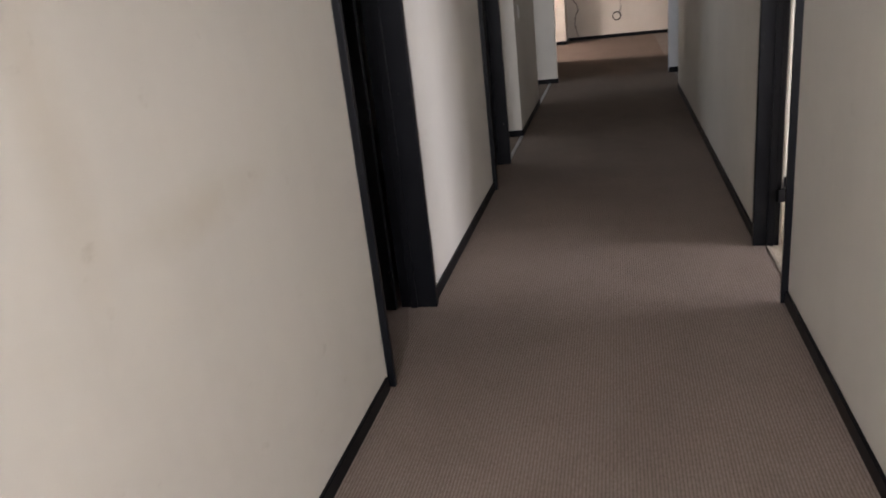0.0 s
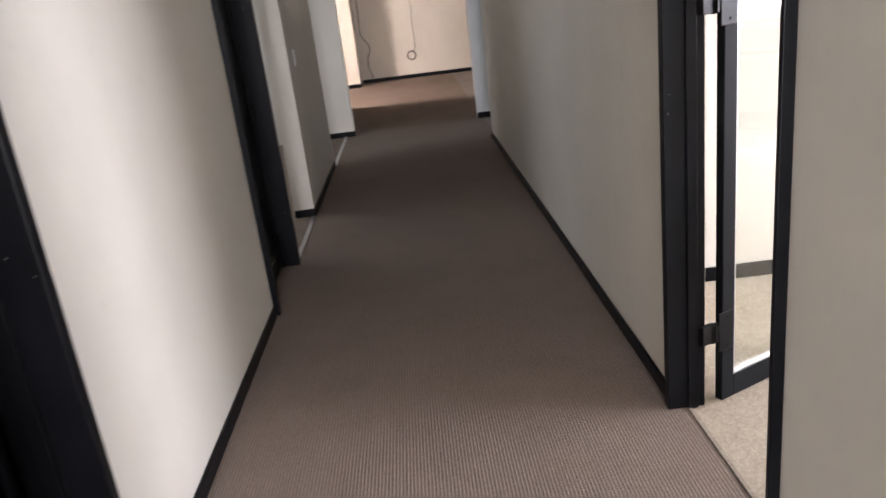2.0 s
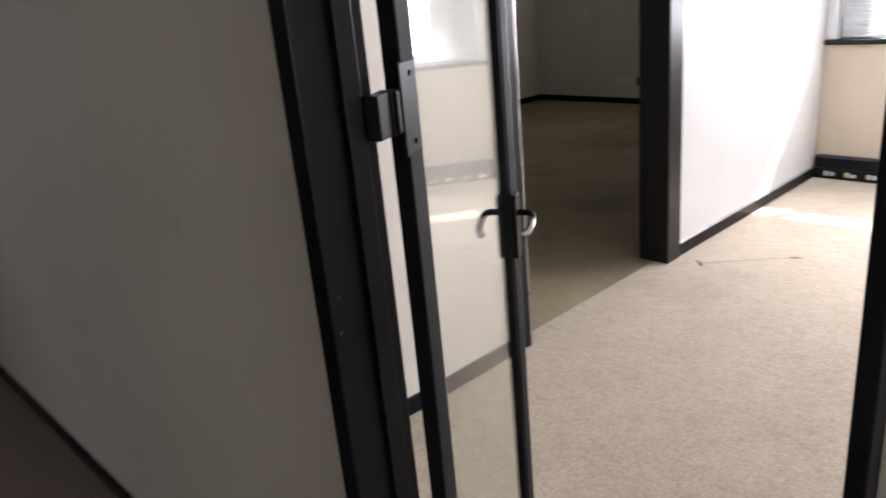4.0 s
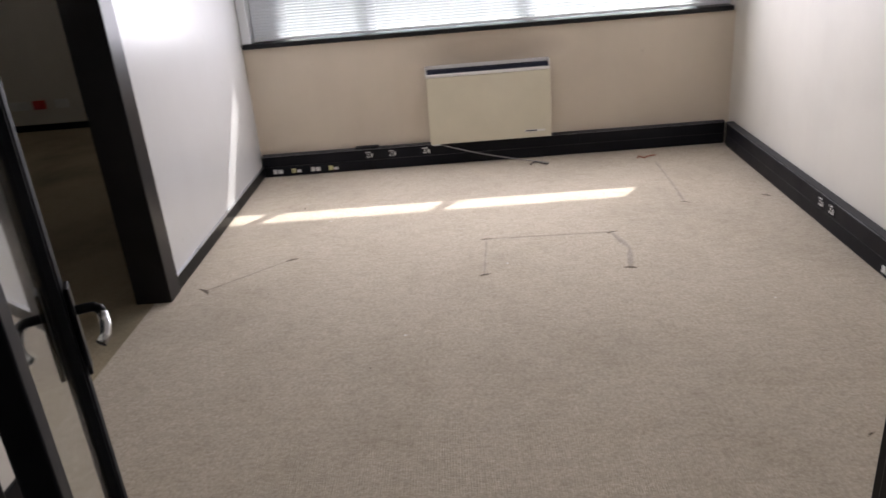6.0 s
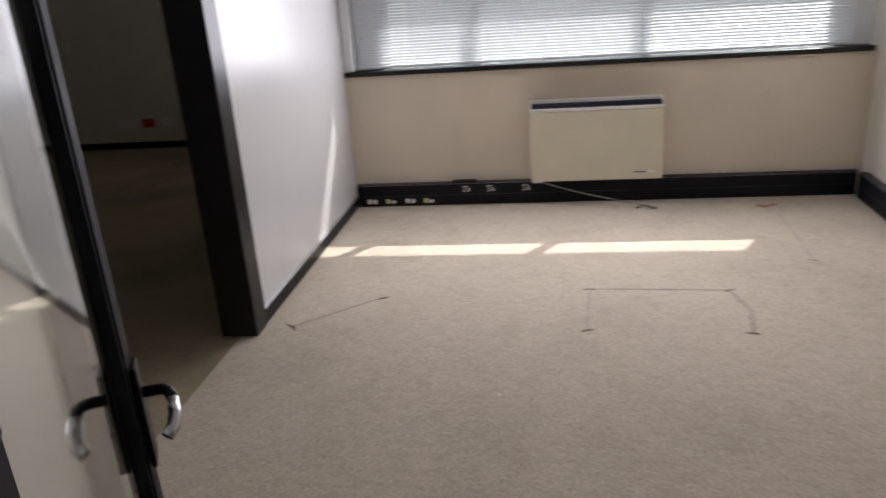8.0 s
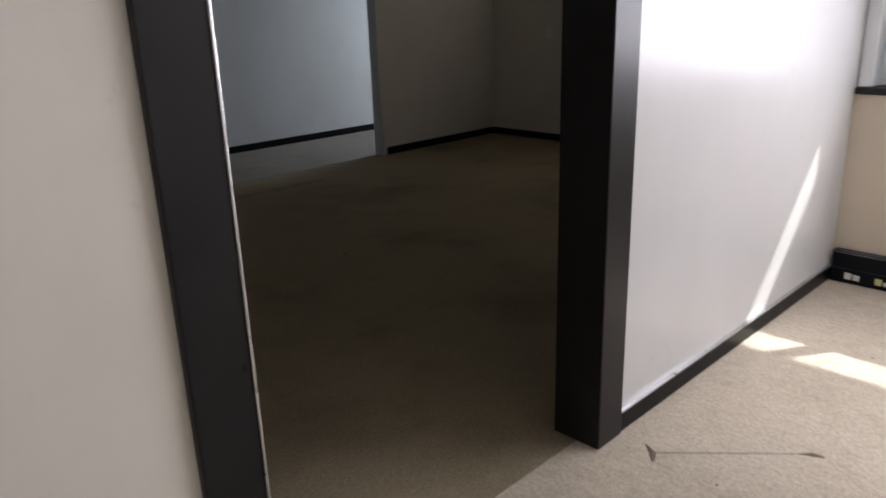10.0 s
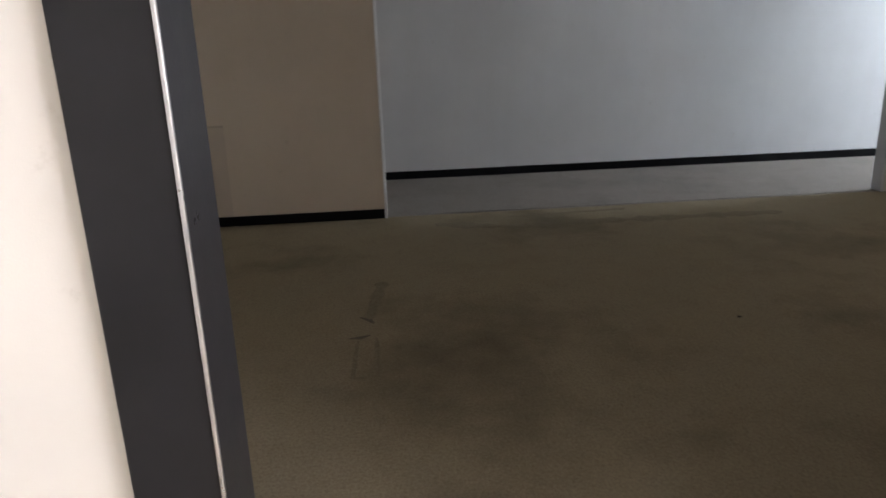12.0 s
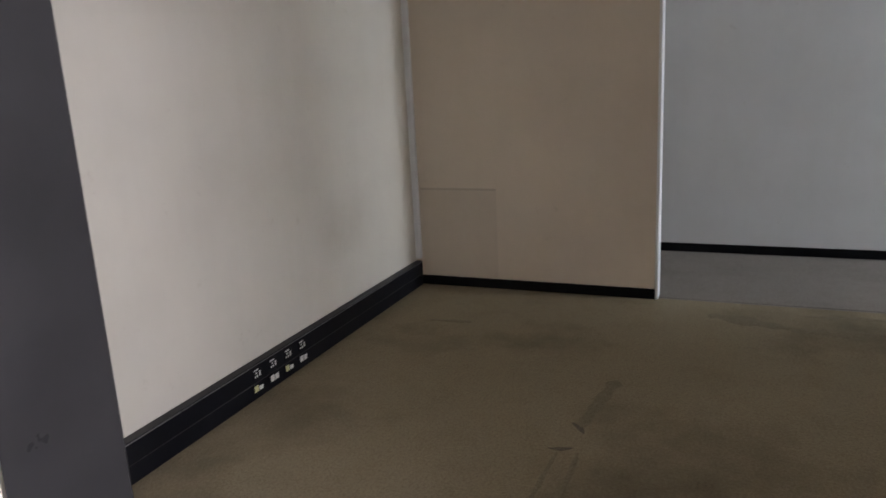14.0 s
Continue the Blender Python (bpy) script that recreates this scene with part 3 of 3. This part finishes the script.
# power flex from heater to the carpet
c = []
for k in range(25):
    u = k / 24
    c.append((XW - 0.06 - 0.20 * u - 0.02 * math.sin(u * 5), 0.49 - 0.83 * u, 0.163 * (1 - u) ** 1.25 + 0.006))
tagged(new("heater_cable", mesh_of("heater_cable", tube(c, 0.004, 8), CABLE_GREY)), "grey flex hanging from the heater to the carpet", "cable")
c = [(XW - 0.262 + 0.03 * math.sin(k * 0.5), -0.20 - 0.011 * k, 0.006 + 0.012 * math.sin(k / 12 * math.pi)) for k in range(13)]
tagged(new("cable_end", mesh_of("cable_end", tube(c, 0.005, 8), CABLE_DARK)), "dark cut cable end lying on the carpet", "cable")


# ---- trunking and outlets ----
def trunking(name, m, length, h, label):
    """Two-compartment dado trunking along local x, standing out to local -y."""
    t = thing(name, m, label, "trunking", kind="structure")
    d = 0.05
    part("body", box((0, -d, 0), (length, -0.001, h), 0.003), TRUNK, t)
    part("lid", box((0, -d - 0.003, h * 0.49), (length, -d, h - 0.006), 0.001), TRUNK, t)
    part("lid", box((0, -d - 0.003, 0.006), (length, -d, h * 0.46), 0.001), TRUNK, t)
    part("cap", box((0, -d - 0.002, h), (length, -0.001, h + 0.005), 0.002), TRUNK_LID, t, "dusty grey top edge")
    part("edge_bead", box((0, -d - 0.0045, h - 0.005), (length, -d - 0.001, h - 0.0015), 0.001), TRUNK_EDGE, t, "rubbed pale edge")
    part("joint_bead", box((0, -d - 0.0042, h * 0.475 - 0.0012), (length, -d - 0.001, h * 0.475 + 0.0012)), TRUNK_LID, t)
    for k in range(1, int(length / 1.25) + 1):
        part("lid_joint", box((k * 1.22 - 0.001, -d - 0.0036, h * 0.49), (k * 1.22 + 0.001, -d - 0.001, h - 0.007)), TRUNK_LID, t)
    return t


def power_outlet(m, group):
    o = thing("power_outlet", m, "black power outlet with white switch and pin holes", "outlet", group)
    part("plate", box((-0.035, -0.003, -0.03), (0.035, 0, 0.03), 0.001), TRUNK, o)
    part("rocker", box((0.014, -0.006, -0.016), (0.026, -0.003, 0.012), 0.001), PLASTIC, o, "white rocker")
    part("label_strip", box((-0.028, -0.004, 0.019), (0.012, -0.003, 0.026)), PLASTIC, o, "white strip")
    for x, z in ((-0.018, -0.012), (0.0, -0.012), (-0.009, 0.006)):
        part("pin_hole", tube([(x, -0.0045, z), (x, -0.003, z)], 0.006, 10), PLASTIC, o)
    return o


def data_outlet(m, mat, group):
    o = thing("data_outlet", m, "pair of white data sockets on a black plate" if mat is PLASTIC else "pair of data sockets, one yellowed", "outlet", group)
    part("plate", box((-0.045, -0.003, -0.024), (0.045, 0, 0.024), 0.001), TRUNK, o)
    part("socket", box((-0.036, -0.007, -0.018), (-0.004, -0.003, 0.016), 0.002), mat, o)
    part("socket", box((0.004, -0.007, -0.018), (0.036, -0.003, 0.012 if mat is PLASTIC else 0.004), 0.002), PLASTIC, o)
    return o


# under the window
win_m = pose(XW, PY0 - 0.016, 0, 0, 0, -90)          # local x runs towards -y, local -y towards the room
trunking("trunking_window", win_m, 3.53, 0.165, "black two-part cable trunking under the window")
for y, mat in ((1.726, PLASTIC), (1.582, YELLOWED), (1.434, PLASTIC), (1.294, YELLOWED)):
    data_outlet(pose(XW - 0.053, y, 0.043, 0, 0, -90), mat, "outlets under the window")
for y in (1.008, 0.829, 0.57):
    power_outlet(pose(XW - 0.053, y, 0.117, 0, 0, -90), "outlets under the window")
setting("trim_trunking_joint", box((XW - 0.055, 0.93, 0.17), (XW - 0.001, 1.11, 0.182), 0.002), TRUNK, "loose raised lid end on the trunking", "trim")

# along the side wall
side_m = pose(XR1, -1.525, 0, 0, 0, -2.43)
flip = Matrix.Rotation(math.pi, 4, "Z")
trunking("trunking_side", side_m @ pose(4.93, 0, 0) @ flip, 4.9, 0.175, "black two-part cable trunking along the side wall")
for x, mat in ((3.05, PLASTIC), (2.92, YELLOWED), (2.79, PLASTIC), (2.65, YELLOWED)):
    data_outlet(side_m @ pose(x - XR1, 0.053, 0.043) @ flip, mat, "outlets along the side wall")
for x in (3.77, 3.64, 2.72, 2.58):
    power_outlet(side_m @ pose(x - XR1, 0.053, 0.122) @ flip, "outlets along the side wall")

# annex wall
ann_m = pose(XR1, PY1 + 0.001, 0, 0, 0, 90)
trunking("trunking_annex", ann_m, 4.44, 0.188, "black cable trunking along the annex wall")
for k in range(4):
    y = 4.275 + 0.143 * k
    power_outlet(pose(XR1 + 0.053, y, 0.138, 0, 0, 90), "outlets in the annex")
    data_outlet(pose(XR1 + 0.053, y, 0.062, 0, 0, 90), YELLOWED if k % 2 == 0 else PLASTIC, "outlets in the annex")


# outlets on the shaded annex wall
def wall_plate(m, w, h, mat, label):
    """A moulded wall plate with a raised centre."""
    o = thing("wall_socket", m, label, "outlet", "outlets on the shaded wall")
    part("plate", box((-w / 2, -0.010, -h / 2), (w / 2, 0, h / 2), 0.003), mat, o)
    for k in (-1, 1):
        x = k * w * 0.24
        part("socket", box((x - w * 0.17, -0.013, -h * 0.32), (x + w * 0.17, -0.010, h * 0.32), 0.001), mat, o)


wall_plate(pose(8.05, 5.08, 0.285, 0, 0, -90), 0.26, 0.095, PLASTIC, "white double socket on the shaded wall")
wall_plate(pose(8.05, 4.85, 0.285, 0, 0, -90), 0.14, 0.095, RED, "red socket on the shaded wall")
wall_plate(pose(8.05, 4.60, 0.285, 0, 0, -90), 0.15, 0.095, PLASTIC, "white single socket on the shaded wall")
wall_plate(pose(8.05, 5.64, 1.14, 0, 0, -90), 0.09, 0.12, PLASTIC, "white wall switch on the shaded wall")

# ---- corridor fittings ----
o = thing("light_switch", pose(XL1, 4.42, 1.2, 0, 0, 90), "white plastic light switch on the corridor wall", "switch")
part("plate", box((-0.035, -0.008, -0.06), (0.035, 0, 0.06), 0.003), PLASTIC, o)
part("rocker", box((-0.012, -0.012, -0.022), (0.012, -0.008, 0.022), 0.002), PLASTIC, o)

# hanging cables on the lobby wall
YF = 14.085
c = [(-0.26 - 0.006 * math.sin(k * 0.9), YF - 0.012, 2.6 - k * 0.1) for k in range(21)] + [(-0.30, YF - 0.012, 0.535)]
cab = thing("ceiling_cable", pose(0, 0, 0), "thin cable hanging down the wall to a loop", "cable")
part("cord", tube(c, 0.006, 6), CABLE_GREY, cab)
part("loop", tube([(-0.345 + 0.085 * math.sin(k * math.tau / 24), YF - 0.014, 0.455 + 0.085 * math.cos(k * math.tau / 24)) for k in range(25)], 0.011, 8), CABLE_DARK, cab, "coiled cable end")
c = [(-1.33 + 0.012 * math.sin(k * 0.7), YF - 0.012, 2.6 - k * 0.1) for k in range(17)]
c += [(-1.30, YF - 0.012, 0.9), (-1.20, YF - 0.012, 0.78), (-1.17, YF - 0.012, 0.66), (-1.24, YF - 0.012, 0.52), (-1.26, YF - 0.012, 0.36), (-1.22, YF - 0.012, 0.2), (-1.19, YF - 0.012, 0.09)]
tagged(new("wall_cable", mesh_of("wall_cable", tube(c, 0.009, 6), CABLE_DARK)), "dark kinked cable hanging on the lobby wall", "cable")

# conduit in the annex corner
setting("trim_corner_conduit", box((XR1 + 0.001, 6.425, 0.21), (XR1 + 0.05, 6.458, H), 0.006), WHITE_FRAME, "painted conduit in the annex corner", "trim")
setting("trim_faded_patch_top", box((XR1 + 0.06, 6.4575, 0.752), (1.18, 6.46, 0.768)), paint("dusty_beige_paint", (0.47, 0.41, 0.335), 0.6), "faint outline of a removed cabinet on the beige wall", "trim")
setting("trim_faded_patch", box((XR1 + 0.06, 6.4585, 0.076), (1.18, 6.46, 0.752)), paint("faded_beige_paint", (0.575, 0.505, 0.415), 0.6), "faded rectangle where a cabinet stood", "trim")


# ---- marks in the carpet ----
def mark(points, width, mat, label):
    """A crushed or soiled line in the pile: a thin strip with a ragged edge."""
    bm = bmesh.new()
    pts = []
    for (x0, y0), (x1, y1) in zip(points, points[1:]):
        n = max(2, int(math.hypot(x1 - x0, y1 - y0) / 0.02))
        pts += [(x0 + (x1 - x0) * i / n, y0 + (y1 - y0) * i / n) for i in range(n)]
    pts.append(points[-1])
    rows = []
    for i, (x, y) in enumerate(pts):
        a, c = pts[max(i - 1, 0)], pts[min(i + 1, len(pts) - 1)]
        d = Vector((c[0] - a[0], c[1] - a[1])).normalized()
        w = width * 0.5 * (0.75 + 0.7 * noise.noise((x * 9, y * 9, 3.1))) * min(1.0, 0.25 + min(i, len(pts) - 1 - i) * 0.4)
        rows.append([bm.verts.new((x - d.y * w * s, y + d.x * w * s, h)) for s, h in ((-1, 0.0005), (0, 0.0026), (1, 0.0005))])
    for r0, r1 in zip(rows, rows[1:]):
        bm.faces.new((r0[0], r0[1], r1[1], r1[0]))
        bm.faces.new((r0[1], r0[2], r1[2], r1[1]))
    tagged(new("carpet_mark", mesh_of("carpet_mark", bm, mat)), label, "carpet mark", "marks in the carpet", "structure")


def dent(x, y, size, mat=None):
    a = random.uniform(0, 3)
    mark([(x - size * math.cos(a), y - size * math.sin(a)), (x, y), (x + size * math.cos(a + 0.4), y + size * math.sin(a + 0.4))], size * 0.8, mat or DENT_DARK, "small dark dent left by a furniture foot")


mark([(3.90, 0.20), (3.87, -0.50)], 0.014, DENT, "straight crushed line left by furniture")
mark([(3.87, -0.50), (3.62, -0.55), (3.39, -0.50)], 0.035, DENT, "crushed curved line left by furniture")
mark([(3.90, 0.20), (3.42, 0.236)], 0.012, DENT, "faint crushed line left by furniture")
for x, y in ((3.90, 0.20), (3.87, -0.50), (3.385, -0.496), (3.418, 0.236)):
    dent(x, y, 0.035)
mark([(5.14, -1.085), (4.70, -1.065), (4.27, -1.035)], 0.022, DENT, "long crushed line left by furniture")
dent(4.27, -1.04, 0.03)
dent(4.286, -1.535, 0.03)
mark([(3.46, 1.69), (3.56, 1.58), (3.80, 1.31)], 0.009, DENT, "crooked crushed line beside the partition")
dent(3.46, 1.69, 0.05)
dent(3.80, 1.305, 0.04)
dent(1.97, -0.945, 0.02)
for k in range(14):
    x, y = random.uniform(0.9, 5.2), random.uniform(-1.3, 1.6)
    bm = bmesh.new()
    bmesh.ops.create_icosphere(bm, subdivisions=1, radius=random.uniform(0.002, 0.0045), matrix=pose(x, y, 0.002) @ Matrix.Diagonal((1.6, 1, 0.6, 1)))
    tagged(new("carpet_crumb", mesh_of("carpet_crumb", bm, SPECK if k % 2 else PLASTIC)), "tiny crumb of debris on the carpet", "debris", "crumbs on the carpet")
bm = tube([(5.30, -1.12, 0.006), (5.27, -1.07, 0.012), (5.25, -1.03, 0.006), (5.29, -1.00, 0.010), (5.26, -0.985, 0.005)], 0.005, 6)
tagged(new("red_scrap", mesh_of("red_scrap", bm, RUST)), "red-brown scrap of wire on the carpet", "debris")

# annex floor marks
mark([(2.31, 5.0), (2.26, 4.62), (2.24, 4.43)], 0.10, CARPET_MARK := carpet("trodden_brown_carpet", (0.285, 0.24, 0.167), (0.5, 0.5, 0.5), False), "dark trodden patch in the annex carpet")
dent(2.24, 4.43, 0.06)
dent(2.20, 4.21, 0.055)
mark([(2.28, 4.20), (2.29, 3.80), (2.18, 3.78), (2.19, 4.18)], 0.025, CARPET_MARK, "rectangular outline pressed into the carpet")
mark([(2.7, 6.20), (3.25, 6.02), (4.0, 6.05), (5.3, 6.03)], 0.16, CARPET_MARK, "long dark soiled streak along the carpet joint")
mark([(3.26, 6.3), (4.2, 6.36)], 0.07, CARPET_MARK, "dark soiled streak at the carpet joint")
mark([(0.95, 5.66), (1.25, 5.68)], 0.06, CARPET_MARK, "dark smudge in the annex carpet")
bm = bmesh.new()
bmesh.ops.create_icosphere(bm, subdivisions=1, radius=0.009, matrix=pose(4.08, 4.165, 0.006) @ Matrix.Diagonal((1.6, 0.8, 0.5, 1)))
tagged(new("carpet_crumb", mesh_of("carpet_crumb", bm, SPECK)), "dark crumb of debris on the annex carpet", "debris")
